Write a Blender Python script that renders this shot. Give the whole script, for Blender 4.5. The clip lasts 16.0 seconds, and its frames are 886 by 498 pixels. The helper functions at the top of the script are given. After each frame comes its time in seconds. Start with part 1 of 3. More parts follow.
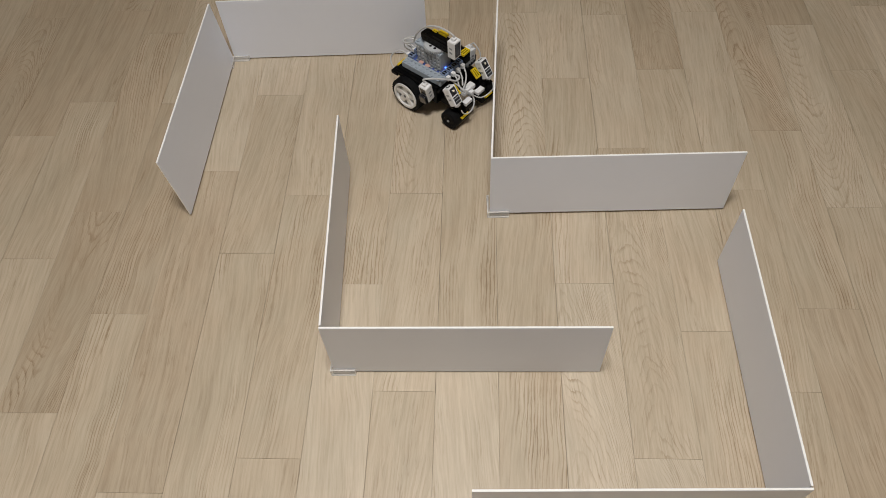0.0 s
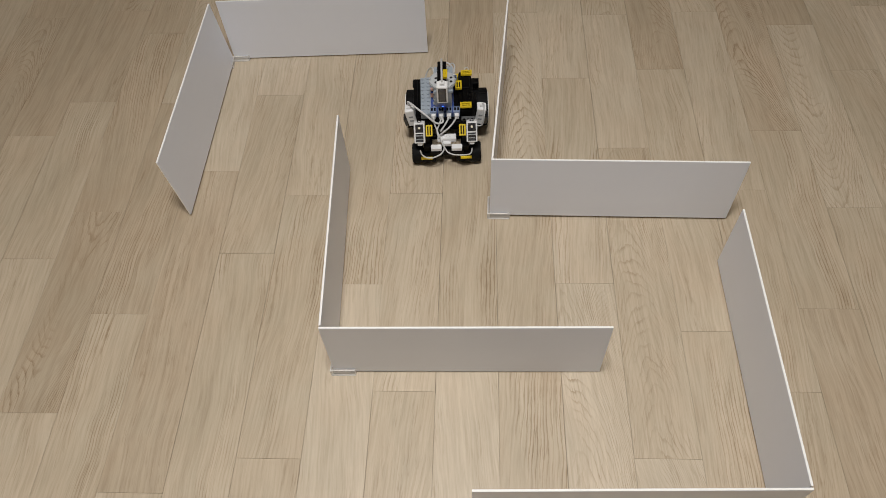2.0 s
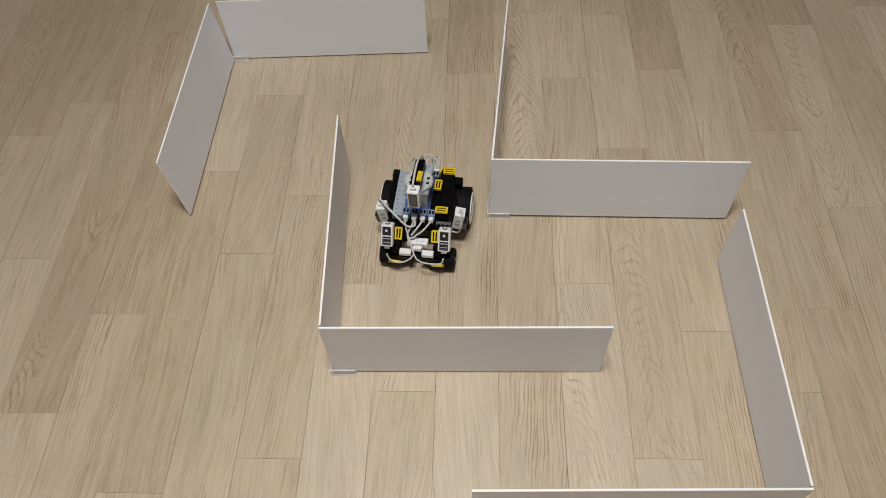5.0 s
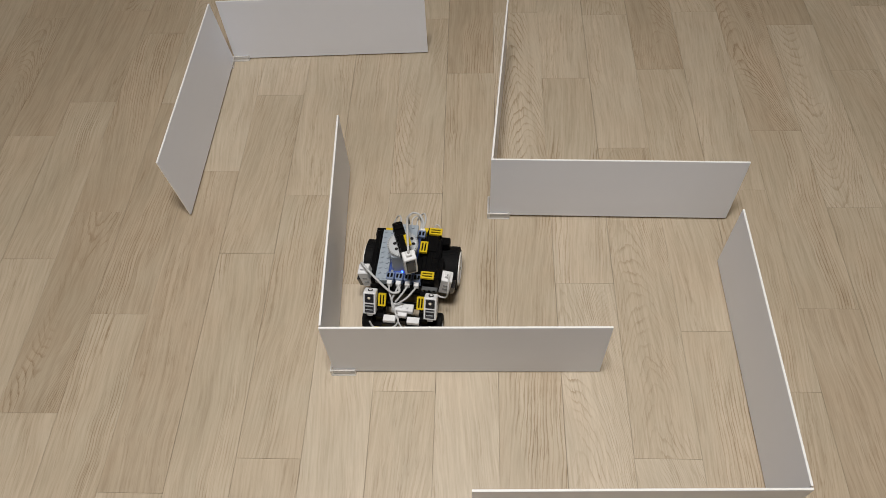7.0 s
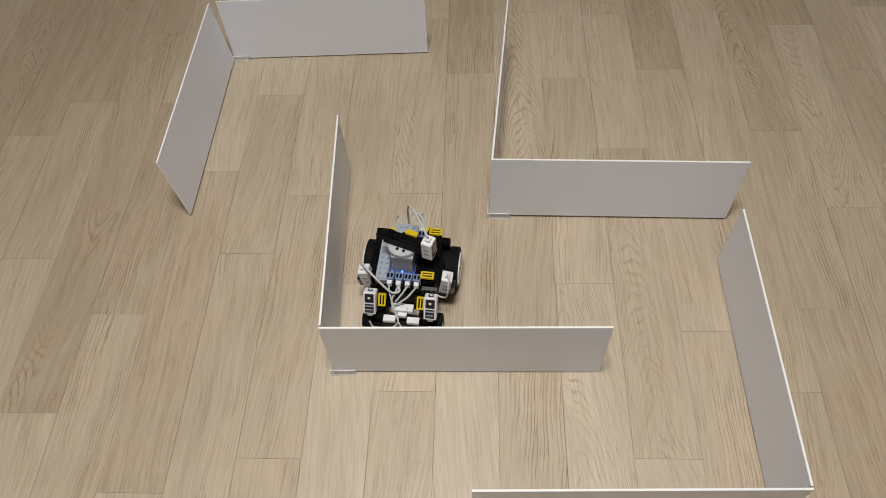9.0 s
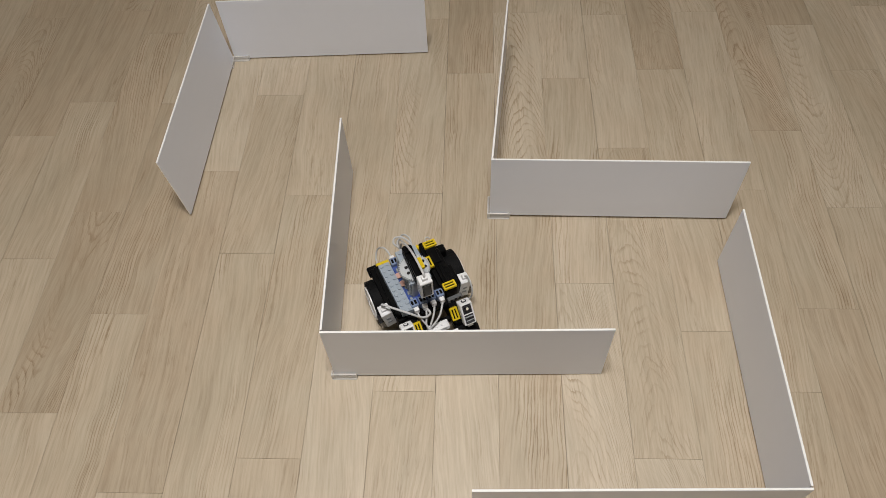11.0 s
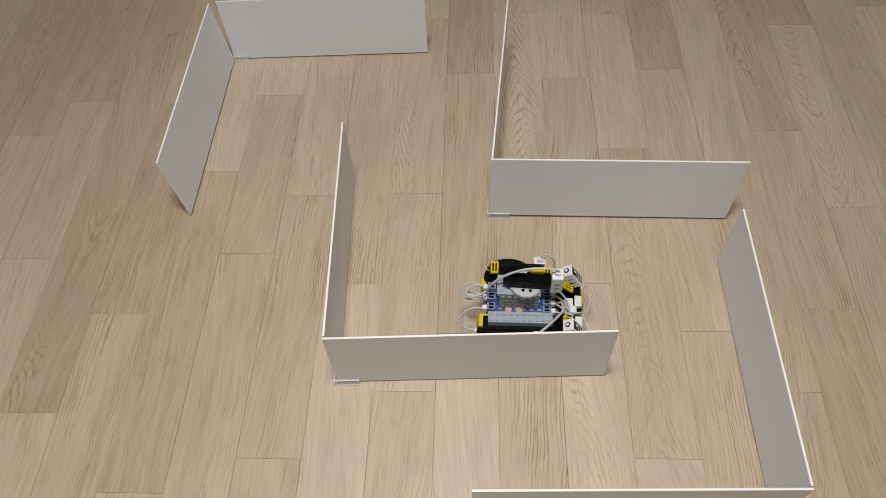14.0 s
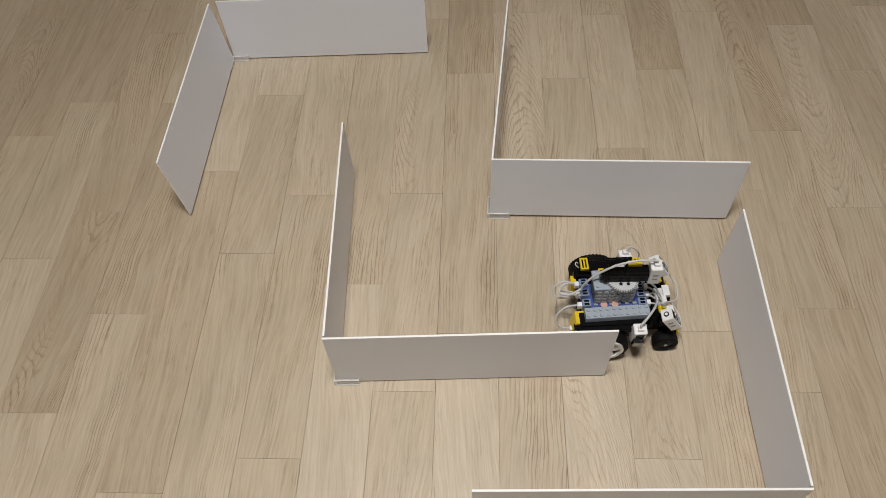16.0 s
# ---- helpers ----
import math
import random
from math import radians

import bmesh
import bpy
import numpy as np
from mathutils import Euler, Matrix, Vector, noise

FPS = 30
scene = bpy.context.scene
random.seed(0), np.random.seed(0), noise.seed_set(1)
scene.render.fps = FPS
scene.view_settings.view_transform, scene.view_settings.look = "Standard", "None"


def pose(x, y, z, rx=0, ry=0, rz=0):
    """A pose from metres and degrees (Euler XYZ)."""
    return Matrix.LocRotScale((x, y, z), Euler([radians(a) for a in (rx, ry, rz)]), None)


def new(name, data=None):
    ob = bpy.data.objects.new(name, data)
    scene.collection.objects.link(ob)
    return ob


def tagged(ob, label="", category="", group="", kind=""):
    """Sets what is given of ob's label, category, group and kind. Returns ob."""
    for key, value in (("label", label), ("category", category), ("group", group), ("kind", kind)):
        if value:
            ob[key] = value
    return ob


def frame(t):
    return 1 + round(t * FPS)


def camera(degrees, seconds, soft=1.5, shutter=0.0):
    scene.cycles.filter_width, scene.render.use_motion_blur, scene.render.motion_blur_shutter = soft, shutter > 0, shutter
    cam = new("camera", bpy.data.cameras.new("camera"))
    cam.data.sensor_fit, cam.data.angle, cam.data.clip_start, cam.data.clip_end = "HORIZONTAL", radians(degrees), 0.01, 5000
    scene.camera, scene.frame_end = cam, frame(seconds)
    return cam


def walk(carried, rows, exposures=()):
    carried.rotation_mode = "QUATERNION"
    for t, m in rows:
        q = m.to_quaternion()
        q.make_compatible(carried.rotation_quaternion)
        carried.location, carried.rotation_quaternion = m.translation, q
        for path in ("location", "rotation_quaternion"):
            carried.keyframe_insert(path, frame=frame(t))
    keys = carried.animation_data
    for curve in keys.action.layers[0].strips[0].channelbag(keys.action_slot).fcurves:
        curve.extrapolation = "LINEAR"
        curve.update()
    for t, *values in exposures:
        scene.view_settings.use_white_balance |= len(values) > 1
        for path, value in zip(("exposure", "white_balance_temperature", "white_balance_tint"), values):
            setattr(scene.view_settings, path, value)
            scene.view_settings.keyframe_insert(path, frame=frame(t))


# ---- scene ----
cam = camera(61.81, 16.0, soft=0.9)
EYE = pose(0.0, 0.0, 0.8769, 34.176, 2.122, 1.62)
walk(cam, [(0.0, EYE), (16.0, EYE)])

# ---- light ----
world = bpy.data.worlds.new("room_air")
world.use_nodes = True
world.node_tree.nodes["Background"].inputs[0].default_value = (0.9, 0.93, 1.0, 1)
world.node_tree.nodes["Background"].inputs[1].default_value = 0.02
scene.world = world
scene.view_settings.exposure = 0.0
LAMP_AT, LAMP_SIZE = (-0.07, 0.19, 2.15), (0.48, 0.32)
lamp_data = bpy.data.lights.new("ceiling_glow", "AREA")
lamp_data.shape, lamp_data.size, lamp_data.size_y = "RECTANGLE", *LAMP_SIZE
lamp_data.energy, lamp_data.color = 17.6, (1.0, 0.972, 0.936)
lamp_data.spread = radians(126)
lamp = new("ceiling_glow", lamp_data)
lamp.matrix_world = pose(*LAMP_AT)


# ---- materials ----
class Nodes:
    """Short way to string nodes together."""

    def __init__(self, name):
        self.mat = bpy.data.materials.new(name)
        self.mat.use_nodes = True
        self.tree = self.mat.node_tree
        self.bsdf = self.tree.nodes["Principled BSDF"]

    def add(self, kind, **values):
        n = self.tree.nodes.new(kind)
        for key, v in values.items():
            if key == "op":
                n.operation = v
            elif key == "blend":
                n.data_type, n.blend_type = "RGBA", v
        return n

    def link(self, a, b):
        self.tree.links.new(a, b)

    def math(self, op, a, b=0.0, c=None):
        n = self.add("ShaderNodeMath", op=op)
        for i, v in enumerate((a, b, c)):
            if v is None:
                continue
            if isinstance(v, (int, float)):
                n.inputs[i].default_value = v
            else:
                self.link(v, n.inputs[i])
        return n.outputs[0]

    def noise(self, vec, scale, detail=3.0, rough=0.55, distort=0.0):
        n = self.add("ShaderNodeTexNoise")
        self.link(vec, n.inputs["Vector"])
        n.inputs["Scale"].default_value, n.inputs["Detail"].default_value = scale, detail
        n.inputs["Roughness"].default_value, n.inputs["Distortion"].default_value = rough, distort
        return n.outputs["Fac"]

    def ramp(self, fac, stops):
        n = self.add("ShaderNodeValToRGB")
        while len(n.color_ramp.elements) < len(stops):
            n.color_ramp.elements.new(0.5)
        for e, (at, col) in zip(n.color_ramp.elements, stops):
            e.position = at
            e.color = (*col, 1) if len(col) == 3 else col
        self.link(fac, n.inputs[0])
        return n.outputs["Color"]

    def mapping(self, vec, scale, loc=None):
        n = self.add("ShaderNodeMapping")
        self.link(vec, n.inputs["Vector"])
        n.inputs["Scale"].default_value = scale
        if loc is not None:
            self.link(loc, n.inputs["Location"])
        return n.outputs[0]

    def mix(self, blend, fac, a, b):
        n = self.add("ShaderNodeMix", blend=blend)
        for i, v in ((0, fac), (6, a), (7, b)):
            if isinstance(v, (int, float)):
                n.inputs[i].default_value = v
            elif isinstance(v, tuple):
                n.inputs[i].default_value = (*v, 1)
            else:
                self.link(v, n.inputs[i])
        return n.outputs[2]

    def bump(self, height, strength, distance=0.001):
        n = self.add("ShaderNodeBump")
        n.inputs["Strength"].default_value, n.inputs["Distance"].default_value = strength, distance
        self.link(height, n.inputs["Height"])
        self.link(n.outputs[0], self.bsdf.inputs["Normal"])


def oak_material(name, tone, arch, line, depth):
    """Light oak under a satin lacquer. tone: warm and light stops of the board's colour;
    arch: 1 for nested arches, 0 for straight lines; line: lines per metre; depth: how dark they are."""
    k = Nodes(name)
    coord = k.add("ShaderNodeTexCoord").outputs["Object"]
    info = k.add("ShaderNodeObjectInfo").outputs["Random"]
    isle = k.add("ShaderNodeNewGeometry").outputs["Random Per Island"]
    rnd = k.math("FRACT", k.math("ADD", info, k.math("MULTIPLY", isle, 7.31)))
    r2 = k.math("FRACT", k.math("MULTIPLY", rnd, 17.7))
    r3 = k.math("FRACT", k.math("MULTIPLY", rnd, 53.3))
    off = k.add("ShaderNodeCombineXYZ")
    k.link(k.math("MULTIPLY", rnd, 31.0), off.inputs[0])
    k.link(k.math("MULTIPLY", r2, 43.0), off.inputs[1])
    k.link(k.math("MULTIPLY", r3, 11.0), off.inputs[2])
    o = off.outputs[0]
    # the grain runs a little askew in each board and wavers along it
    xyz = k.add("ShaderNodeSeparateXYZ")
    k.link(coord, xyz.inputs[0])
    bend = k.noise(k.mapping(coord, (5.0, 5.0, 1.0), o), 1.0, 2.0)
    skew = k.add("ShaderNodeCombineXYZ")
    k.link(k.math("MULTIPLY_ADD", xyz.outputs[1], k.math("MULTIPLY_ADD", r2, 0.18, -0.09), k.math("MULTIPLY_ADD", bend, 0.026, xyz.outputs[0])), skew.inputs[0])
    k.link(xyz.outputs[1], skew.inputs[1])
    coord = skew.outputs[0]
    sk = k.add("ShaderNodeSeparateXYZ")
    k.link(coord, sk.inputs[0])
    # growth rings cut flat: nested arches along a wandering middle line, or near-parallel lines
    drift = k.noise(k.mapping(coord, (16.0, 5.0, 1.0) if arch else (16.0, 1.6, 1.0), o), 1.0, 1.5, 0.45)
    wob = k.noise(k.mapping(coord, (110.0, 26.0, 1.0), o), 1.0, 3.0, 0.6)
    mid = k.math("SUBTRACT", sk.outputs[0], k.math("MULTIPLY_ADD", r3, 0.036, -0.008))
    flip = k.math("SUBTRACT", k.math("MULTIPLY", k.math("GREATER_THAN", r2, 0.5), 2.0), 1.0)
    arches = k.math("MULTIPLY_ADD", k.math("MULTIPLY", mid, mid), 4200.0, k.math("MULTIPLY", k.math("MULTIPLY", xyz.outputs[1], flip), 46.0))
    lines = k.math("MULTIPLY", sk.outputs[0], line)
    field = arches if arch else lines
    field = k.math("MULTIPLY_ADD", drift, 10.0 if arch else 9.0, k.math("MULTIPLY_ADD", wob, 1.1 if arch else 0.9, field))
    ring = k.math("FRACT", field)
    fade = k.add("ShaderNodeMapRange")
    fade.interpolation_type = "SMOOTHSTEP"
    k.link(ring, fade.inputs[0])
    fade.inputs[1].default_value, fade.inputs[2].default_value = 0.5, 0.94
    close = k.add("ShaderNodeMapRange")
    k.link(ring, close.inputs[0])
    close.inputs[1].default_value, close.inputs[2].default_value = 1.0, 0.94
    saw = k.math("MULTIPLY", k.math("MULTIPLY", k.math("POWER", fade.outputs[0], 2.0), close.outputs[0]), k.math("MULTIPLY_ADD", wob, 1.6, 0.1))
    # where the figure shows and where the board is plain
    patch = k.noise(k.mapping(coord, (26.0, 4.5, 1.0), o), 1.0, 2.0)
    patch_n = k.add("ShaderNodeMapRange")
    k.link(patch, patch_n.inputs[0])
    patch_n.inputs[1].default_value, patch_n.inputs[2].default_value = (0.38, 0.66) if arch else (0.47, 0.68)
    flame = k.math("MULTIPLY", k.math("MULTIPLY", saw, patch_n.outputs[0]), depth)
    fibre = k.noise(k.mapping(coord, (360.0, 16.0, 1.0), o), 1.0, 3.0, 0.65)
    streak = k.noise(k.mapping(coord, (60.0, 2.6, 1.0), o), 1.0, 3.0, 0.6)
    grain = k.noise(k.mapping(coord, (170.0, 8.0, 1.0), o), 1.0, 4.0, 0.65, 0.5)
    broad = k.noise(k.mapping(coord, (9.0, 5.0, 1.0), o), 1.0, 3.0)
    blush = k.noise(k.mapping(coord, (14.0, 9.0, 1.0), o), 1.0, 3.0, 0.6)
    pore = k.noise(k.mapping(coord, (620.0, 40.0, 1.0), o), 1.0, 2.0, 0.5)
    base = k.ramp(r2, [(0.0, tone[0]), (1.0, tone[1])])
    c = k.mix("MULTIPLY", 1.0, base, k.ramp(broad, [(0.25, (0.885, 0.865, 0.835)), (0.75, (1.065, 1.065, 1.07))]))
    c = k.mix("MULTIPLY", 0.5, c, k.ramp(blush, [(0.35, (1.0, 1.0, 1.0)), (0.75, (1.03, 0.95, 0.90))]))
    c = k.mix("MULTIPLY", 0.6, c, k.ramp(streak, [(0.25, (0.90, 0.885, 0.86)), (0.6, (1.02, 1.02, 1.02))]))
    c = k.mix("MULTIPLY", 0.6, c, k.ramp(grain, [(0.36, (0.86, 0.835, 0.80)), (0.56, (1.03, 1.03, 1.03))]))
    c = k.mix("MULTIPLY", 0.72, c, k.ramp(fibre, [(0.3, (0.86, 0.84, 0.81)), (0.58, (1.04, 1.04, 1.04))]))
    c = k.mix("MULTIPLY", k.math("MULTIPLY_ADD", patch_n.outputs[0], 0.6, 0.15), c, k.ramp(pore, [(0.30, (0.66, 0.60, 0.52)), (0.44, (1.0, 1.0, 1.0))]))
    c = k.mix("MULTIPLY", k.math("MINIMUM", flame, 0.85), c, (0.56, 0.47, 0.37))
    k.link(c, k.bsdf.inputs["Base Color"])
    k.link(k.math("MULTIPLY_ADD", fibre, 0.12, 0.38), k.bsdf.inputs["Roughness"])
    k.bsdf.inputs["Specular IOR Level"].default_value = 0.4
    k.bump(k.math("ADD", fibre, k.math("MULTIPLY", saw, -0.4)), 0.12, 0.0006)
    return k.mat


def plain(name, colour, rough=0.5, grain=0.06, scale=120.0, metal=0.0, bump=0.05, spec=0.5, trans=0.0, coat=0.0):
    """A worked surface: small drift of tone at two scales, scuffed gloss, fine relief."""
    k = Nodes(name)
    coord = k.add("ShaderNodeTexCoord").outputs["Object"]
    fine = k.noise(coord, scale, 4.0, 0.6)
    wide = k.noise(coord, scale / 9.0, 2.0)
    lo, hi = tuple(c * (1 - grain) for c in colour), tuple(min(1.0, c * (1 + grain)) for c in colour)
    c = k.ramp(k.math("MULTIPLY_ADD", fine, 0.45, k.math("MULTIPLY", wide, 0.55)), [(0.3, lo), (0.7, hi)])
    k.link(c, k.bsdf.inputs["Base Color"])
    k.link(k.math("MULTIPLY_ADD", fine, 0.16, rough - 0.08), k.bsdf.inputs["Roughness"])
    k.bsdf.inputs["Metallic"].default_value = metal
    k.bsdf.inputs["Specular IOR Level"].default_value = spec
    k.bsdf.inputs["Transmission Weight"].default_value = trans
    k.bsdf.inputs["Coat Weight"].default_value = coat
    if bump:
        k.bump(fine, bump, 0.0004)
    return k.mat


def glow(name, colour, strength):
    k = Nodes(name)
    k.bsdf.inputs["Base Color"].default_value = (*colour, 1)
    k.bsdf.inputs["Emission Color"].default_value = (*colour, 1)
    k.bsdf.inputs["Emission Strength"].default_value = strength
    return k.mat


OAK_TONES = {"p": ((0.529, 0.459, 0.359), (0.569, 0.500, 0.399)), "m": ((0.496, 0.426, 0.327), (0.531, 0.460, 0.358)),
             "t": ((0.447, 0.374, 0.280), (0.487, 0.410, 0.311))}
# plain, lined and arched boards in a pale, a middle and a tan tone
OAK = {tone + cut: oak_material("oak_" + tone + cut, OAK_TONES[tone], *figure) for tone in "pmt"
       for cut, figure in (("n", (0, 130.0, 0.40)), ("s", (0, 200.0, 1.10)), ("c", (1, 0.0, 0.75)), ("k", (1, 0.0, 1.05)))}
GAP = plain("joint_dust", (0.46, 0.36, 0.25), 0.9)
FOAM = plain("white_foam_board", (0.785, 0.81, 0.885), 0.36, 0.012, 60.0, bump=0.02, spec=0.35)
FOAM_EDGE = plain("foam_board_edge", (0.90, 0.90, 0.89), 0.7, 0.02, 300.0, bump=0.08)
CLEAR = plain("clear_acrylic", (0.86, 0.85, 0.83), 0.15, 0.01, bump=0.0)
CLEAR.node_tree.nodes["Principled BSDF"].inputs["Alpha"].default_value = 0.36
# whiter and less clear: the bright glint of acrylic edges as colour
CLEAR_GLINT = plain("acrylic_edge_glint", (0.90, 0.89, 0.87), 0.12, 0.01, bump=0.0)
CLEAR_GLINT.node_tree.nodes["Principled BSDF"].inputs["Alpha"].default_value = 0.62
WALLPAPER = plain("pale_wallpaper", (0.72, 0.69, 0.64), 0.8, 0.03, 40.0, bump=0.1)
CEIL = plain("ceiling_paper", (0.80, 0.79, 0.76), 0.85, 0.02, 40.0)
BLACK = plain("black_abs", (0.0018, 0.0018, 0.0022), 0.42, 0.3, 200.0, bump=0.03, spec=0.13)
RUBBER = plain("black_rubber", (0.0045, 0.0045, 0.005), 0.7, 0.3, 260.0, bump=0.15, spec=0.15)
WHITE = plain("white_abs", (0.77, 0.775, 0.79), 0.38, 0.03, 150.0, bump=0.02)
HUB = plain("white_wheel_plastic", (0.80, 0.80, 0.79), 0.35, 0.02, 150.0, bump=0.02)
GREY = plain("light_grey_abs", (0.335, 0.385, 0.445), 0.4, 0.04, 150.0, bump=0.02)
DARKGREY = plain("dark_grey_abs", (0.10, 0.105, 0.11), 0.4, 0.05, 150.0, bump=0.02)
TOWER = plain("tower_grey_abs", (0.36, 0.38, 0.40), 0.4, 0.05, 150.0, bump=0.02)
MIDGREY = plain("grey_abs", (0.30, 0.32, 0.335), 0.4, 0.05, 150.0, bump=0.02)
GEAR = plain("pale_grey_gear", (0.50, 0.52, 0.54), 0.42, 0.04, 150.0, bump=0.02)
YELLOW = plain("yellow_abs", (0.72, 0.52, 0.012), 0.38, 0.05, 150.0, bump=0.02)
BLUE = plain("blue_circuit_case", (0.06, 0.105, 0.34), 0.28, 0.15, 180.0, bump=0.02, coat=0.3)
SOCKET = plain("smoky_blue_socket", (0.20, 0.26, 0.40), 0.25, 0.1, 200.0, bump=0.0, coat=0.3)
PINK = plain("pink_disc", (0.60, 0.36, 0.30), 0.3, 0.05, 200.0, bump=0.0)
CABLE = plain("white_cable", (0.54, 0.545, 0.55), 0.45, 0.04, 200.0, bump=0.0)
LENS = plain("dark_lens", (0.02, 0.02, 0.024), 0.12, 0.2, 200.0, bump=0.0, coat=0.5)
SMOKE = plain("smoke_window", (0.06, 0.062, 0.068), 0.18, 0.15, 200.0, bump=0.0, coat=0.4)
# cream colour that paints the small glint on a sensor lens
LENS_GLINT = plain("pale_lens_glint", (0.78, 0.73, 0.60), 0.2, 0.03, 200.0, bump=0.0)
LED = glow("blue_led", (0.05, 0.16, 1.0), 5.0)
DIFFUSER = glow("lamp_diffuser", (1.0, 0.95, 0.88), 3.0)
LAMPFRAME = plain("lamp_frame", (0.75, 0.75, 0.75), 0.5)


# ---- mesh tools, in millimetres ----
class Shape:
    """Collects boxes, discs and tubes of several materials in one bmesh."""

    def __init__(self):
        self.bm = bmesh.new()

    def _place(self, verts, m, slot, bevel, segs=2):
        faces = {f for v in verts for f in v.link_faces}
        for f in faces:
            f.material_index = slot
        if bevel:
            edges = {e for v in verts for e in v.link_edges if len(e.link_faces) == 2 and e.calc_face_angle() > 0.6}
            out = bmesh.ops.bevel(self.bm, geom=list(edges), offset=bevel, segments=segs, profile=0.5, affect="EDGES")
            vs = {v for v in verts if v.is_valid} | set(out["verts"])
            for f in out["faces"]:
                f.material_index = slot
            verts = [v for v in vs if v.is_valid]
        bmesh.ops.transform(self.bm, matrix=m, verts=list(verts))

    def box(self, x0, x1, y0, y1, z0, z1, slot=0, bevel=0.5, m=None):
        verts = bmesh.ops.create_cube(self.bm, size=1.0)["verts"]
        bmesh.ops.scale(self.bm, vec=(abs(x1 - x0), abs(y1 - y0), abs(z1 - z0)), verts=verts)
        at = Matrix.Translation(((x0 + x1) / 2, (y0 + y1) / 2, (z0 + z1) / 2))
        self._place(verts, (m or Matrix()) @ at, slot, min(bevel, 0.3 * min(abs(x1 - x0), abs(y1 - y0), abs(z1 - z0))), 1)
        return self

    def disc(self, c, r, h, axis="z", slot=0, bevel=0.3, n=20, r2=None, m=None):
        verts = bmesh.ops.create_cone(self.bm, cap_ends=True, segments=n, radius1=r, radius2=r if r2 is None else r2, depth=h)["verts"]
        turn = {"z": Matrix(), "x": pose(0, 0, 0, 0, 90, 0), "y": pose(0, 0, 0, 90, 0, 0)}[axis]
        self._place(verts, (m or Matrix()) @ Matrix.Translation(c) @ turn, slot, bevel, 1)
        return self

    def studs(self, xs, ys, z, slot=0, m=None):
        for x in xs:
            for y in ys:
                self.disc((x, y, z + 0.8), 2.4, 1.7, "z", slot, 0.25, 12, m=m)
        return self

    def prism(self, outline, z0, z1, slot=0, m=None, bevel=0.0):
        """An outline in x and y, drawn up from z0 to z1."""
        vs = [self.bm.verts.new((x, y, z0)) for x, y in outline]
        f = self.bm.faces.new(vs)
        if f.normal.z > 0:
            f.normal_flip()
        new_geom = bmesh.ops.extrude_face_region(self.bm, geom=[f])["geom"]
        top = [g for g in new_geom if isinstance(g, bmesh.types.BMVert)]
        bmesh.ops.translate(self.bm, vec=(0, 0, z1 - z0), verts=top)
        self._place(vs + top, m or Matrix(), slot, bevel, 1)
        return self

    def spin(self, profile, m, slot=0, n=36):
        """A ring turned round the y axis from (radius, y) pairs, closed on itself."""
        rows = []
        for i in range(n):
            a = 2 * math.pi * i / n
            rows.append([self.bm.verts.new(m @ Vector((r * math.sin(a), y, r * math.cos(a)))) for r, y in profile])
        k = len(profile)
        for i in range(n):
            for j in range(k):
                f = self.bm.faces.new((rows[i][j], rows[i][(j + 1) % k], rows[(i + 1) % n][(j + 1) % k], rows[(i + 1) % n][j]))
                f.material_index = slot
        return self

    def tube(self, points, r, slot=0, flat=1.0, n=8, steps=7):
        """A round or flattened lead through the points, smoothed."""
        P = [Vector(p) for p in points]
        line = []
        for i in range(len(P) - 1):
            a, b, c, d = P[max(i - 1, 0)], P[i], P[i + 1], P[min(i + 2, len(P) - 1)]
            for s in range(steps):
                t = s / steps
                line.append(0.5 * ((2 * b) + (c - a) * t + (2 * a - 5 * b + 4 * c - d) * t * t + (3 * b - a - 3 * c + d) * t ** 3))
        line.append(P[-1])
        rows, side = [], None
        for i, p in enumerate(line):
            way = (line[min(i + 1, len(line) - 1)] - line[max(i - 1, 0)]).normalized()
            if side is None:
                side = way.orthogonal().normalized()
            side = (side - way * side.dot(way)).normalized()
            up = way.cross(side)
            rows.append([self.bm.verts.new(p + r * (side * math.cos(a) + up * math.sin(a) * flat)) for a in (2 * math.pi * j / n for j in range(n))])
        for a, b in zip(rows, rows[1:]):
            for j in range(n):
                f = self.bm.faces.new((a[j], a[(j + 1) % n], b[(j + 1) % n], b[j]))
                f.material_index, f.smooth = slot, True
        for cap in (rows[0], rows[-1]):
            self.bm.faces.new(cap).material_index = slot
        return self


def finish(name, shape, materials, scale=0.001, smooth=35):
    bmesh.ops.recalc_face_normals(shape.bm, faces=shape.bm.faces)
    bmesh.ops.scale(shape.bm, vec=(scale,) * 3, verts=shape.bm.verts)
    me = bpy.data.meshes.new(name)
    shape.bm.to_mesh(me)
    shape.bm.free()
    for m in materials if isinstance(materials, (list, tuple)) else [materials]:
        me.materials.append(m)
    if smooth:
        me.polygons.foreach_set("use_smooth", [True] * len(me.polygons))
        me.set_sharp_from_angle(angle=radians(smooth))
    return me


def part(name, shape, materials, parent, label="", m=None):
    ob = new(name, finish(name, shape, materials))
    ob.parent = parent
    if m is not None:
        ob.matrix_basis = m
    return tagged(ob, label)


def thing(name, label, category, m=None, group=""):
    ob = new(name)
    ob.empty_display_size = 0.05
    if m is not None:
        ob.matrix_basis = m
    return tagged(ob, label, category, group)


# ---- the room's shell ----
def slab(name, x0, x1, y0, y1, z0, z1, mat):
    s = Shape().box(x0, x1, y0, y1, z0, z1, 0, 0)
    return tagged(new(name, finish(name, s, mat, 1.0, 0)), kind="structure")


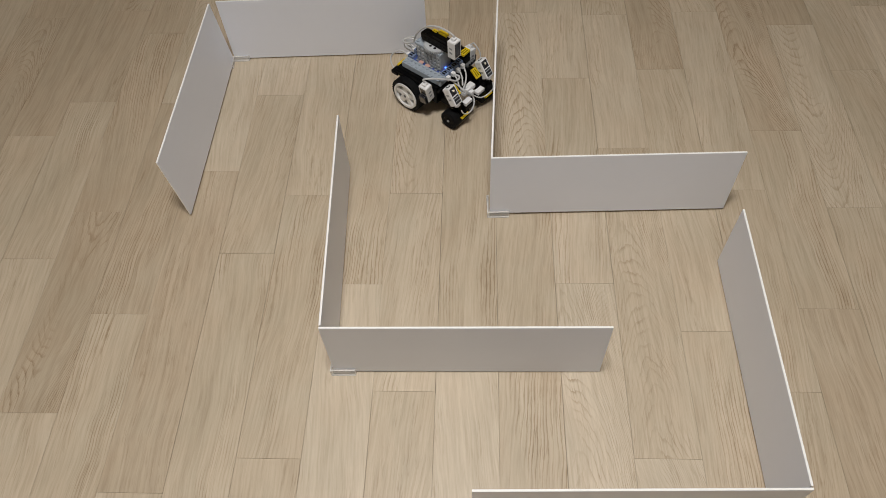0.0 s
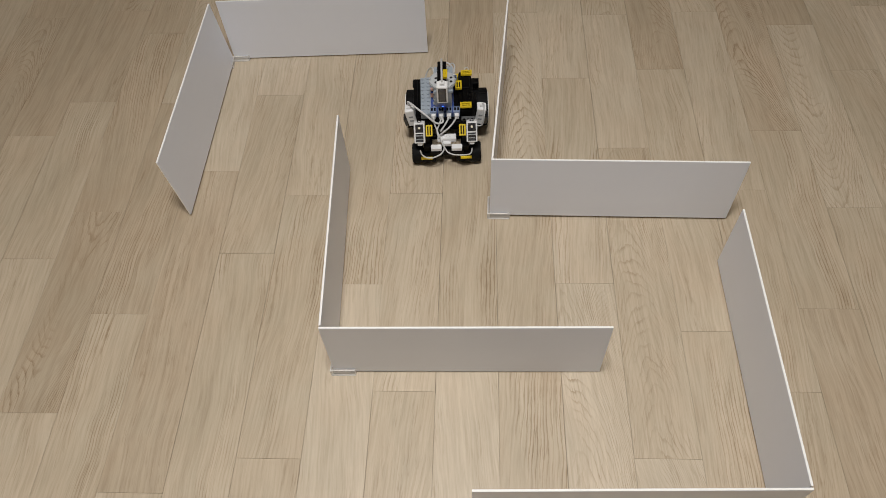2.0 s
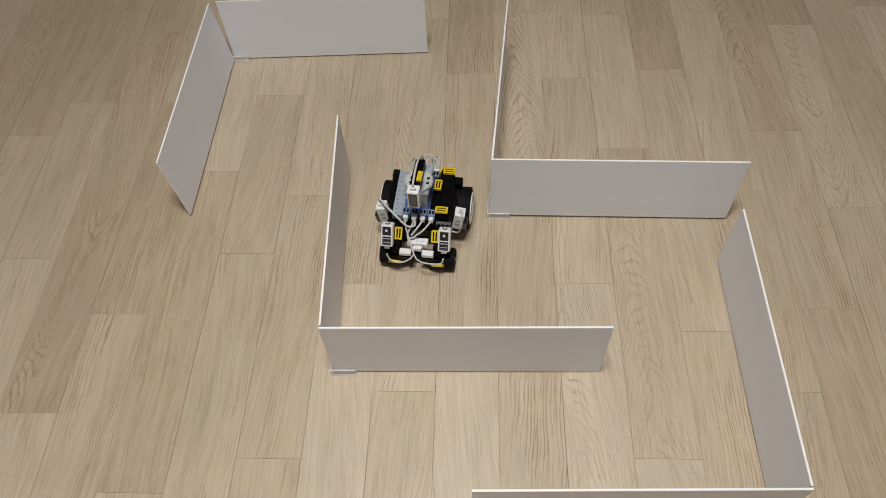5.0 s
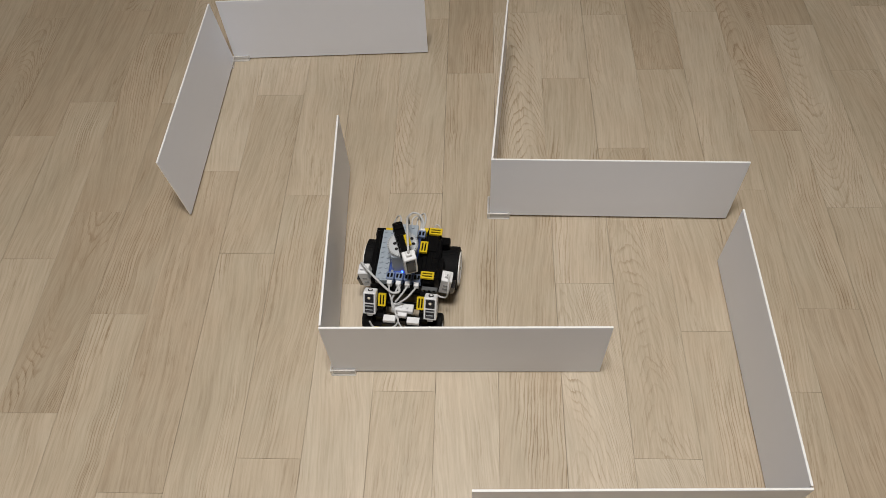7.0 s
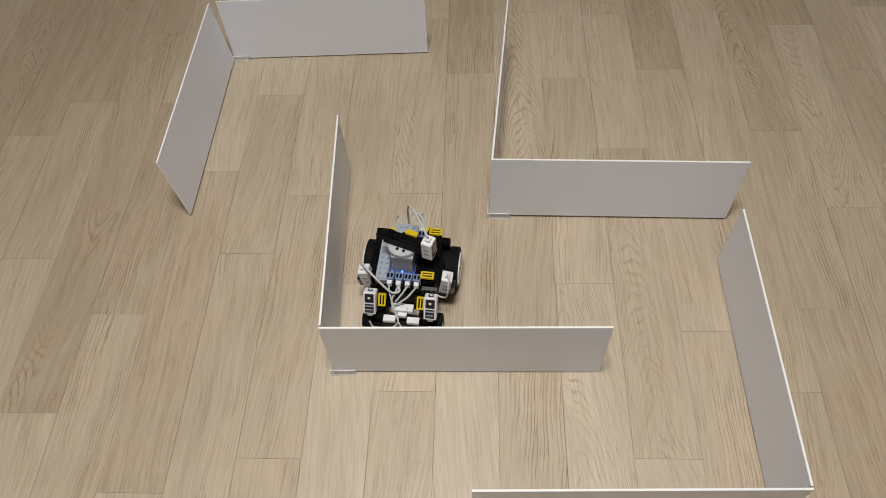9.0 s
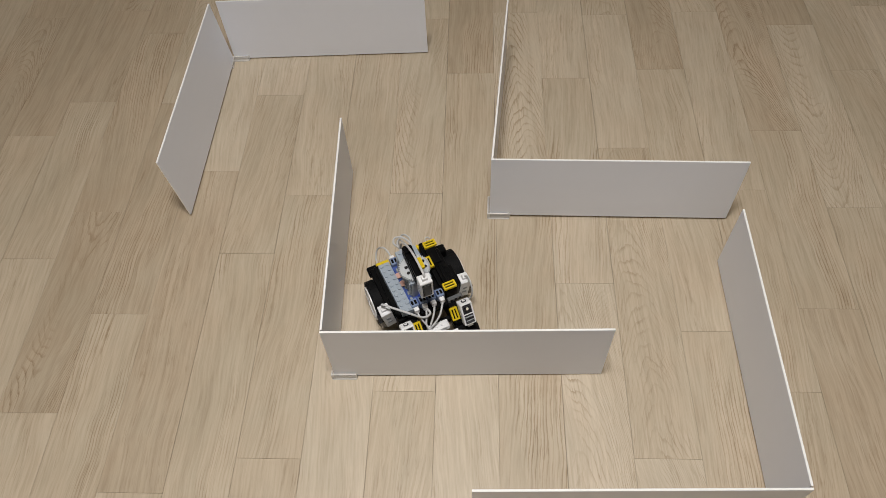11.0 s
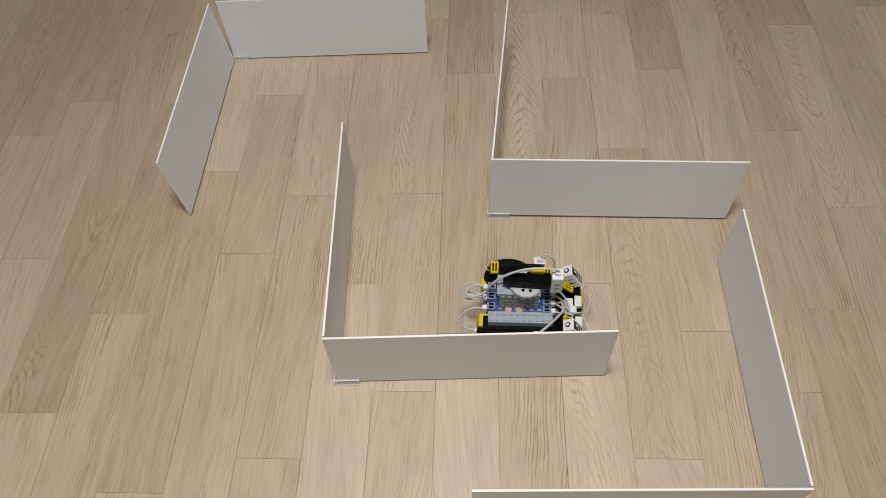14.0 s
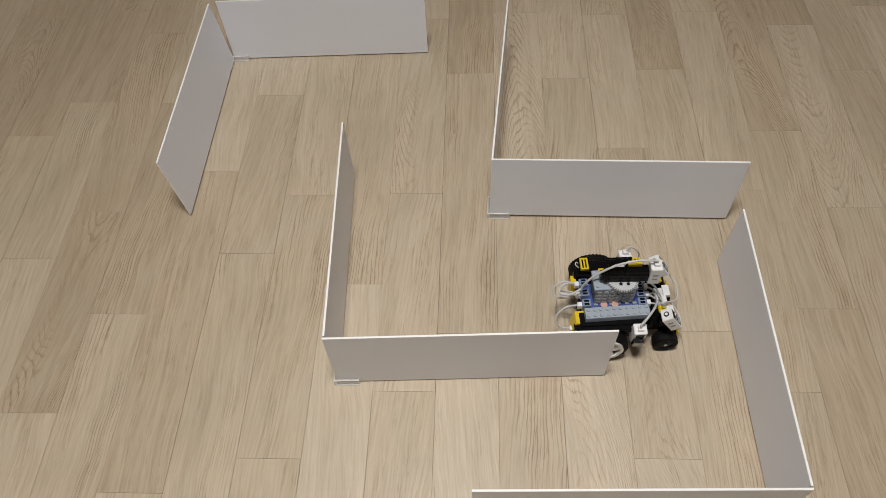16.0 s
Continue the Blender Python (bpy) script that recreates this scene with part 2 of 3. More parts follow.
RX0, RX1, RY0, RY1, TOP = -1.9, 1.9, -1.3, 2.3, 2.18
tagged(slab("floor", RX0, RX1, RY0, RY1, -0.06, -0.0085, GAP), "light oak plank floor with fine dark joints", kind="structure")
tagged(slab("ceiling", RX0 - 0.12, RX1 + 0.12, RY0 - 0.12, RY1 + 0.12, TOP, TOP + 0.1, CEIL), "plain pale papered ceiling")
for side, dims in (("wall_north", (RX0, RX1, RY1, RY1 + 0.12)), ("wall_south", (RX0, RX1, RY0 - 0.12, RY0)),
                   ("wall_west", (RX0 - 0.12, RX0, RY0 - 0.12, RY1 + 0.12)), ("wall_east", (RX1, RX1 + 0.12, RY0 - 0.12, RY1 + 0.12))):
    tagged(slab(side, *dims, -0.06, TOP, WALLPAPER), "plain pale papered room wall")


def ceiling_light():
    t = thing("ceiling_light", "long white ceiling light with a glowing diffuser", "lamp", pose(LAMP_AT[0], LAMP_AT[1], TOP))
    a, b = LAMP_SIZE[0] * 500 + 25, LAMP_SIZE[1] * 500 + 25
    s = Shape()
    for sign in (-1, 1):
        s.box(-a, a, sign * (b - 20), sign * b, -26, 0, 0, 1.5).box(sign * (a - 20), sign * a, 21 - b, b - 21, -26, 0, 0, 1.5)
    part("frame", s, LAMPFRAME, t)
    part("diffuser", Shape().box(21 - a, a - 21, 21 - b, b - 21, -12, -4, 0, 0), DIFFUSER, t, "glowing milk-white diffuser")


ceiling_light()

# ---- maze walls ----
LONG, HIGH, THICK = 340.0, 121.3, 2.6


def board(name, parent, m, long=LONG):
    """One foam board on edge from the corner along +x, its face at y = 0 and its thickness behind it."""
    s = Shape().box(0, long, 0, THICK, 2.7, HIGH, 0, 0.25)
    for f in s.bm.faces:
        c, n = f.calc_center_median(), f.normal
        if abs(n.y) < 0.5 and (c.z > HIGH - 0.6 or c.x < 0.6 or c.x > long - 0.6):
            f.material_index = 1
    return part(name, s, [FOAM, FOAM_EDGE], parent, m=m)


def clip_mesh(foot=28.0):
    """A clear slide-on corner foot: two low channels that meet at the corner."""
    s = Shape()
    for m in (pose(0, 0, 0), Matrix(((0, 1, 0, 0), (1, 0, 0, 0), (0, 0, 1, 0), (0, 0, 0, 1)))):
        s.box(-3, foot, -3.4, -0.4, 0.2, 11, 0, 0.7, m)
        s.box(THICK + 0.6, foot, THICK + 0.5, THICK + 2.9, 0.2, 11, 0, 0.7, m)
    s.box(-3, foot, -4.6, -3.2, 0.2, 2.0, 0, 0.5)
    return s


def rim_mesh(foot=28.0):
    """Pale, denser strips along the clear foot's edges: its glints put into colour."""
    s = Shape()
    for m in (pose(0, 0, 0), Matrix(((0, 1, 0, 0), (1, 0, 0, 0), (0, 0, 1, 0), (0, 0, 0, 1)))):
        s.box(-3.2, foot, -3.7, -2.5, 10.8, 11.8, 0, 0.3, m)
        s.box(foot - 0.3, foot + 0.8, -3.7, -0.3, 0.2, 11.8, 0, 0.3, m)
        s.box(-4.0, -3.0, -3.7, -0.3, 0.2, 11.8, 0, 0.3, m)
    s.box(-3.2, foot, -5.2, -4.4, 0.2, 2.2, 0, 0.3)
    return s


def corner_wall(label, m, front_lean=0.0, side_turn=90.0, clip=True, side_at=pose(0, 0.0036, 0), front_at=pose(0, 0, 0)):
    """Two boards that meet at an upright corner, held at the floor by a clear foot."""
    t = thing("foam_board_corner", label, "foam board", m, "foam boards of the maze")
    board("board", t, front_at @ pose(0, 0, 0, front_lean, 0, 0))
    # the side board butts against the back of the front one
    side = board("board", t, side_at @ pose(0, 0, 0, 0, 0, side_turn) @ pose(0, -THICK / 1000, 0), LONG - THICK)
    if clip:
        part("corner_clip", clip_mesh(), CLEAR, t, "clear acrylic corner clip")
        part("clip_edge", rim_mesh(), CLEAR_GLINT, t, "pale strip for the glint on an acrylic edge")
    return t, side


PAIR = "pair of white foam boards on edge, "
wall_far, _ = corner_wall(PAIR + "leaning slightly apart", pose(-0.4335, 0.9964, 0, 0, 0, 1.9), 0.0, -92.2, clip=False,
                          side_at=pose(0.0072, -0.0060, 0.0022, 0, -4.3, 0), front_at=pose(0.0065, 0, 0))
wall_far_clip = Shape()
wall_far_clip.box(5, 33, -3.0, -0.5, 0.2, 9, 0, 0.7).box(5, 33, -6.4, -2.8, 0.2, 2.2, 0, 0.5).box(5.2, 7.6, -24, -1, 0.2, 9, 0, 0.7)
wall_far_clip.box(-7, -4.4, -24, 6, 0.2, 9, 0, 0.7)
part("corner_clip", wall_far_clip, CLEAR, wall_far, "clear acrylic corner clip")
# added pale strips paint the glint along this foot's edges
wall_far_rim = Shape()
wall_far_rim.box(5, 33, -3.4, -2.4, 8.8, 9.8, 0, 0.3).box(32.7, 33.7, -3.4, -0.3, 0.2, 9.8, 0, 0.3).box(-7.3, -6.3, -24, 6, 8.8, 9.8, 0, 0.3)
part("clip_edge", wall_far_rim, CLEAR_GLINT, wall_far, "pale strip for the glint on an acrylic edge")
wall_right, _ = corner_wall(PAIR + "nudged by the robot", pose(0.0180, 0.6527, 0, 0, 0, -0.95), -1.2, 86.2, front_at=pose(0, 0, 0.0022, 0, 0.2, 0))
wall_mid, wall_mid_side = corner_wall(PAIR + "pushed while the robot turns", pose(-0.1845, 0.4012, 0, 0, 0, 0.6), 0.4, 92.0)
# the near wall's corner is at its right end
wall_near = thing("foam_board_corner", PAIR + "meeting without a clip", "foam board", pose(-0.0050, 0.2165, 0, 0, 0, 1.3), "foam boards of the maze")
board("board", wall_near, pose(0, 0, 0))
board("board", wall_near, pose(0.3405, 0.0042, 0, 0, 0, 88.6), LONG + 6)


# ---- the robot ----
def sensor(name, parent, m, window, label):
    """A white sensor brick: z along its length, the window towards +x."""
    s = Shape()
    s.box(-7, 7, -8, 8, -15.5, 15.5, 0, 0.8)
    for y in (-8, 8):
        for z in (-5, 3):
            s.box(-3, 3, y - 0.35, y + 0.35, z, z + 3.2, 1, 0.2)
    s.disc((0, 0, 15.8), 3.4, 1.2, "z", 2, 0.2, 16).disc((0, 0, 16.4), 2.0, 0.5, "z", 0, 0.0, 12)
    s.box(-3.4, 3.4, -3.6, 3.6, -20, -15, 0, 0.5)
    ob = part(name, s, [WHITE, MIDGREY, LENS], parent, label, m)
    w = Shape()
    if window == "pair":
        w.box(6.6, 7.35, -5.8, 5.8, 1.0, 13.5, 0, 0.3).box(6.6, 7.35, -5.8, 5.8, -13.4, -0.8, 0, 0.3)
        w.box(7.2, 8.2, -5.4, 5.4, -4.4, -2.8, 1, 0.3).box(7.2, 8.0, -4.8, 4.8, -9.4, -8.2, 1, 0.3).box(7.2, 7.7, -4.4, 4.4, -12.8, -10.4, 2, 0.3)
        # dark lens ring, with a pale disc as its painted glint
        w.disc((7.8, 0, 8.0), 3.9, 1.4, "x", 0, 0.4, 16).disc((8.5, 0, 8.4), 1.9, 1.2, "x", 3, 0.4, 12)
    elif window == "tall":
        w.box(6.6, 7.35, -5.8, 5.8, -12.6, 12.6, 0, 0.3).box(7.2, 7.7, -4.2, 4.2, -10.8, 10.8, 2, 0.3)
    else:
        w.box(-13, -6.6, -6.6, 6.6, 0.0, 16.0, 0, 1.0).box(-7.5, -6.6, -5.4, 5.4, -13.0, -1.0, 2, 0.3)
    part("window", w, [LENS, MIDGREY, SMOKE, LENS_GLINT], ob, "dark glossy sensor window")
    return ob


def slotted(s, m, lx=17.0, ly=10.0):
    """A yellow beam connector with two long slots."""
    s.box(-lx / 2, lx / 2, -ly / 2, -ly / 2 + 2.2, -2, 2, 0, 0.4, m).box(-lx / 2, lx / 2, ly / 2 - 2.2, ly / 2, -2, 2, 0, 0.4, m)
    s.box(-lx / 2, lx / 2, -0.9, 0.9, -2, 2, 0, 0.3, m)
    for x in (-lx / 2, lx / 2 - 2.2):
        s.box(x, x + 2.2, -ly / 2 + 0.5, ly / 2 - 0.5, -1.95, 1.95, 0, 0.3, m)
    s.box(-lx / 2 + 2, lx / 2 - 2, -ly / 2 + 2, ly / 2 - 2, -2, 0.2, 1, 0, m)
    return s


def big_wheel(robot, side):
    """Treaded rubber tyre on a white five-spoke rim; the outer face towards y * side."""
    t = Shape()
    t.spin([(28.6, -12.0), (29.2, -9.0), (29.2, 9.0), (28.6, 12.2), (26.0, 13.4), (23.2, 13.2), (22.4, 8.0), (22.4, -12.0), (25.0, -13.2)], Matrix(), 0, 48)
    for i in range(36):
        for a, y0, y1 in ((0.0, 1.0, 12.0), (5.0, -12.0, -1.0)):
            t.box(-1.3, 1.3, y0, y1, 28.4, 29.6, 0, 0, pose(0, 0, 0, 0, i * 10 + a, 0))
    tyre = part("wheel", t, RUBBER, robot, "black treaded tyre on a white spoked rim", pose(-0.006, 0.0015 + side * 0.0505, 0.0296))
    r = Shape()
    y = 14.6 * side
    r.spin([(23.3, y), (23.3, y - 14 * side), (20.6, y - 14 * side), (19.4, y)], Matrix(), 0, 40)
    r.disc((0, y - 3.5 * side, 0), 7.4, 6, "y", 0, 0.5, 20)
    r.disc((0, y - 0.6 * side, 0), 2.4, 1.4, "y", 1, 0.2, 12)
    for i in range(5):
        r.box(-5.2, 5.2, y - 6 * side, y - 1.6 * side, 4, 21, 0, 0.6, pose(0, 0, 0, 0, 72 * i, 0))
    # dark backing disc: shade between the spokes put into colour
    r.disc((0, y - 12 * side, 0), 21, 1.5, "y", 1, 0, 30)
    part("rim", r, [HUB, DARKGREY], tyre, "white plastic five-spoke rim")
    return tyre


def small_wheel(robot, side):
    t = Shape()
    t.spin([(13.5, -8), (15.6, -6.2), (16.0, 0), (15.6, 6.2), (13.5, 8), (9.0, 7.8), (8.6, 0), (9.0, -7.8)], Matrix(), 0, 40)
    tyre = part("front_wheel", t, RUBBER, robot, "small smooth black front wheel", pose(0.0755, side * 0.0445, 0.016))
    r = Shape()
    r.disc((0, 0, 0), 9.0, 13.5, "y", 0, 0.6, 24).disc((0, 6.9 * side, 0), 5.4, 1.2, "y", 0, 0.3, 18).disc((0, 7.6 * side, 0), 2.2, 1.4, "y", 1, 0.2, 10)
    part("hub", r, [BLACK, MIDGREY], tyre)
    return tyre


SLACK = (48.0, 60.0)


def build_robot():
    r = thing("robot_car", "brick-built maze robot with black tyres, white sensors and loose leads", "toy robot", pose(-0.0763, 0.9158, 0, 0, 0, -34.7))
    # chassis: motors, beams and plates
    s = Shape()
    s.box(-34, 44, -24, 24, 34, 58, 0, 0.8).box(-20, 20, -34, 34, 16, 40, 0, 1.0)
    s.box(-8, 8, -36, 36, 20, 36, 0, 1.0)
    for y in (-28, 24):
        s.box(-30, 62, y, y + 4, 38, 46, 0, 0.6)
    part("chassis", s, BLACK, r, "black plastic chassis beams")
    s = Shape()
    s.box(-37, 46, -44, -24, 44, 62, 0, 0.8).box(-37, 30, -50, -36, 52, 60, 0, 1.0).box(-44, -30, -52, -36, 50, 57, 0, 1.2)
    s.box(14, 46, -44, -30, 30, 46, 0, 0.6)
    for x in range(-30, 44, 8):
        s.disc((x, -44, 53), 2.3, 1.2, "y", 0, 0.2, 10)
    part("side_housing", s, BLACK, r, "black side housing under the grey brick")
    s = Shape()
    s.prism([(-38, 22), (-38, 31), (-32, 39), (-20, 42), (6, 43), (38, 46), (46, 40), (46, 24), (30, 20), (-30, 20)], 50, 75, 0, bevel=1.0)
    s.box(-32, 4, 24, 38, 74.5, 81, 0, 0.8).box(-18, 34, 26, 42, 75, 79, 0, 0.8).box(-26, -14, 38, 52, 60, 73, 0, 1.2)
    s.box(8, 40, 40, 48, 40, 74, 0, 0.8)
    s.box(6, 36, 30, 34, 78.5, 80.5, 0, 0.4).box(-24, 36, 13, 24, 67.5, 71, 0, 0.6).box(-8, 8, 16, 25.5, 70.5, 80.6, 0, 0.6)
    for x in (12, 20, 28, 36):
        s.disc((x, 38, 79.5), 2.3, 1.2, "z", 0, 0.2, 10)
    part("motor_housing", s, BLACK, r, "rounded black motor housing")
    # controller case with sockets
    s = Shape()
    s.box(-28, 42, -24, 21, 58, 67, 0, 1.0)
    s.box(-24, 38, -22, 18, 66.5, 68, 0, 0.3)
    for i in range(6):
        s.box(-18 + i * 9.6, -13 + i * 9.6, -19, -16, 68, 69.4, 2, 0.3)
    case = part("controller", s, [BLUE, BLACK, MIDGREY], r, "blue circuit controller case")
    for x0, x1, rows, d in ((36, 47, (-18, -6.3, 5.4, 17), 1), (-33, -22, (-17, -2, 13), -1)):
        for y in rows:
            q = Shape()
            q.box(x0, x1, y - 5, y + 5, 62, 74, 0, 0.6).box(x0 + 2.5, x1 - 2.5, y - 3.6, y - 0.8, 73.8, 74.5, 1, 0.2).box(x0 + 2.5, x1 - 2.5, y + 0.8, y + 3.6, 73.8, 74.5, 1, 0.2)
            xo = x1 if d > 0 else x0
            q.box(xo - 0.5 * d, xo + 5.5 * d, y - 3.2, y + 3.2, 63.5, 71, 2, 0.6)
            part("socket", q, [SOCKET, BLACK, WHITE], case, "smoky blue lead socket with a white plug")
    q = Shape().disc((31.7, -4.0, 69.0), 1.3, 2.4, "z", 0, 0.5, 12)
    part("power_light", q, LED, case, "lit blue indicator")
    # two flat pinkish discs beside the tower's foot
    q = Shape()
    for x in (-6, 7.5):
        q.disc((x, -19.5, 70.5), 4.4, 1.2, "z", 0, 0.3, 18)
    part("contact_pad", q, PINK, case, "pinkish round discs")
    # grey studded brick
    s = Shape().box(-31.5, 48.0, -38.0, -22.6, 62.2, 71.6, 0, 0.35)
    s.studs([-27.5 + 8 * i for i in range(10)], (-34.3, -26.3), 71.6)
    part("studded_brick", s, GREY, r, "pale blue-grey two by ten studded brick", pose(0, 0, 0, 0, 0, 1.4))
    # tower of side-studded bricks
    s = Shape().box(-18, 31, -15, 10, 68, 97, 0, 0.5)
    for i in range(6):
        for j in range(4):
            s.disc((-13.8 + i * 8.1, -15.8, 72.5 + j * 7.2), 2.8, 2.4, "y", 0, 0.25, 12)
            s.disc((-18.4, -12 + i * 4.0, 72.5 + j * 7.2), 1.9, 0.6, "x", 1, 0.0, 10)
    for k in range(1, 4):
        s.box(-18.06, 30.5, -15.06, 9.5, 68 + k * 7.2 - 0.25, 68 + k * 7.2 + 0.25, 1, 0)
    s.box(-21, 32, -16, 12, 97, 101.5, 2, 0.4)
    s.studs((-16.5,), (-11, -3, 5), 101.5, 2)
    part("tower", s, [TOWER, DARKGREY, GREY], r, "grey tower of bricks with studs on its side")
    # front frame
    for side in (-1, 1):
        s = Shape()
        s.box(40, 84, side * 22, side * 34, 26, 38, 0, 0.8).box(52, 66, side * 22, side * 33, 30, 60, 0, 0.8)
        s.box(58, 78, side * 24, side * 32, 28, 52, 0, 0.8).box(72, 90, side * 16, side * 38, 10, 24, 0, 1.0)
        s.box(72, 86, side * 36, side * 42, 12, 24, 0, 0.8).box(62, 76, side * 30, side * 40, 44, 58, 0, 0.8)
        for x in (58, 64):
            s.disc((x, side * 27.5, 60.3), 2.3, 1.4, "z", 0, 0.2, 10)
        part("front_arm", s, BLACK, r, "black beam arm carrying a front wheel")
    s = Shape()
    s.box(44, 54, -14, 26, 52, 60, 0, 0.8).box(48, 54, 24, 44, 60, 65, 1, 0.6).box(48, 52, -44, -26, 54, 60, 0, 0.6).box(60, 66, -22, 22, 34, 42, 0, 0.8)
    s.box(72, 80, -18, 18, 14, 26, 0, 0.8)
    for y in (28, 34, 40):
        s.disc((54.2, y, 64.5), 1.7, 1.0, "x", 0, 0.2, 10)
    part("cross_beam", s, [BLACK, DARKGREY], r)
    s = Shape()
    s.box(66, 77, -13, 15, 40, 47, 0, 0.5).box(76, 82, -5, 7, 36, 42, 0, 0.5)
    s.studs((71,), (-9, -1, 7), 46.5)
    part("white_bracket", s, WHITE, r, "white plastic centre bracket")
    for y in (-15, 16):
        s = Shape().box(80, 89, y - 8, y + 8, 33, 39, 0, 0.5).box(78, 90, y - 10, y + 10, 24, 32.5, 1, 0.5)
        part("white_brick", s, [WHITE, BLACK], r, "small white brick on a black one")
    # yellow connectors
    for m in (pose(-25, 33, 84, 0, 0, 90), pose(0, 20.5, 82.5), pose(42, 31, 82, 0, 0, 90),
              pose(69.5, 25, 58, 0, 42, 0), pose(69.5, -25, 58, 0, 42, 0), pose(89, 30, 20, -30, 0, 90), pose(89, -30, 20, -30, 0, 90)):
        q = slotted(Shape(), Matrix())
        part("connector", q, [YELLOW, BLACK], r, "yellow slotted connector", Matrix.Translation(m.translation / 1000) @ m.to_quaternion().to_matrix().to_4x4())
    part("rear_plate", Shape().box(-42, -35, 12, 27, 44, 68, 0, 0.8), YELLOW, r, "yellow rear plate")
    # the other plate slopes down over the housing's corner
    q = Shape().prism([(-46, 36), (-36, 36), (-30, 52), (-30, 61), (-42, 61)], -16, 2, 0, pose(0, -37, 0, 90, 0, 0), 0.8)
    part("rear_plate", q, YELLOW, r, "sloping yellow rear plate")
    # fixed sensors
    for side in (-1, 1):
        m = pose(0.0750, side * 0.039, 0.0612, 0, -32, 0)
        sensor("front_sensor", r, m, "pair", "white forward-leaning line of sight sensor")
        m = pose(0.033, side * 0.0525, 0.055, -10 * side, 0, 0) @ pose(0, 0, 0, 0, 180, 90 * side)
        sensor("side_sensor", r, m, "hood", "white sideways-facing sensor")
        s = Shape().box(26, 40, side * 44, side * 49.5, 48, 58, 0, 0.6)
        part("sensor_mount", s, BLACK, r)
    # leads
    leads = [
        ([(33, -55, 76), (32, -56, 82), (42, -46, 82), (54, -30, 76), (62, -14, 66), (60, -4, 66), (52, -6, 68)], 1.5),
        ([(52, -18, 67), (60, -17, 63), (70, -12, 54), (80, -7, 46), (87, -3, 38), (93, -8, 32), (97, -18, 29), (97, -28, 28), (95, -36, 32), (93, -39, 40)], 1.15),
        ([(52, -6, 67), (60, -9, 63), (68, -13, 56), (76, -11, 48)], 1.2),
        ([(52, 5.5, 67), (62, 0, 64), (70, -8, 56)], 1.3),
        ([(52, 17, 67), (64, 8, 62), (70, -2, 56), (72, -10, 50)], 1.3),
        ([(93, 39, 42), (97, 36, 35), (100, 25, 36), (99, 12, 36), (95, 2, 38), (85, -5, 45), (74, -10, 52)], 1.0),
        ([(34, 56, 75), (40, 58, 80), (52, 58, 66), (52, 54, 48), (48, 40, 46)], 1.1),
        ([(-38, 13, 68), (-52, 15, 74), (-65, 10, 68), (-62, 2, 58), (-46, 2, 56)], 1.2),
        ([(-38, -2, 68), (-50, -3, 72), (-58, 2, 70), (-54, 8, 63), (-40, 8, 58)], 1.2),
        ([(-38, -17, 68), (-54, -20, 69), (-66, -27, 56), (-60, -33, 44), (-46, -34, 40)], 1.2),
        ([(-38, 13, 70), (-47, 12, 74), (-57, 6, 75), (-59, -3, 76), (-50, -8, 79), (-40, -6, 83), (-34, -4, 86)], 1.4),
    ]
    leads.append(([(-31, 30, 80), (-35, 31, 84), (-36, 34, 85), (-34, 37, 83), (-31, 37, 79)], 0.7))
    for pts, rad in leads:
        part("lead", Shape().tube(pts, rad), CABLE, r, "thin white lead")
    s = Shape().box(-47, -40, -37, -31, 36, 42, 0, 0.5)
    part("plug", s, WHITE, r)
    # turning head: gear, arm and sensor
    s = Shape()
    ring = []
    for i in range(40):
        a = 2 * math.pi * i / 40
        for da, rad in ((-0.058, 17.6), (-0.026, 19.9), (0.026, 19.9), (0.058, 17.6)):
            ring.append((rad * math.cos(a + da), rad * math.sin(a + da)))
    s.prism(ring, -1.9, 1.9, 0)
    s.disc((0, 0, -2.6), 6, 3, "z", 0, 0.2, 18)
    for x, y in ((-3.2, -9.6), (5.6, -9.6), (-4.2, 13.0), (4.2, 13.0)):
        s.disc((x, y, 2.0), 2.9, 0.9, "z", 0, 0.2, 16).disc((x, y, 2.3), 2.2, 0.7, "z", 1, 0.0, 14)
    head = part("turning_gear", s, [GEAR, LENS], r, "pale grey forty-tooth gear", pose(0.0138, -0.0032, 0.1050))
    s = Shape()
    s.box(-24, 29, -7, 6, 2.2, 17, 0, 0.8).box(0, 28, -6, 5, 16.5, 23, 0, 0.8).box(-28, -18, -5, 5, 3, 13, 0, 0.8).box(-20, -12, -6.5, 5.5, 16.5, 19, 0, 0.6)
    for x in (-18, -10, -2, 6, 14, 22):
        s.disc((x, -7.2, 9), 2.4, 1.0, "y", 0, 0.2, 12)
    part("arm", s, BLACK, head, "black beam arm")
    part("connector", slotted(Shape(), Matrix(), 16.0, 6.6), [YELLOW, BLACK], head, "yellow slotted connector", pose(0.012, 0.0050, 0.0245))
    sensor("head_sensor", head, pose(0.0363, 0.0010, 0.0122, 180, 0, 0), "tall", "white sensor on the turning arm")
    part("lead", Shape().tube([(36, 1, 29.5), (36.4, 1, 33.5), (35.6, 1, 36)], 1.5), CABLE, head, "thin white lead")
    # the slack lead between the rear and the head, in two stiff lengths that swing with the head
    slack = []
    for long, rise in ((SLACK[0], 4.0), (SLACK[1], 8.0)):
        pts = [(long * u, 0, rise * 4 * u * (1 - u)) for u in (0.0, 0.15, 0.35, 0.6, 0.85, 1.0)]
        slack.append(part("lead", Shape().tube(pts, 1.45), CABLE, r, "thin white lead"))
    wheels = [big_wheel(r, 1), big_wheel(r, -1), small_wheel(r, 1), small_wheel(r, -1)]
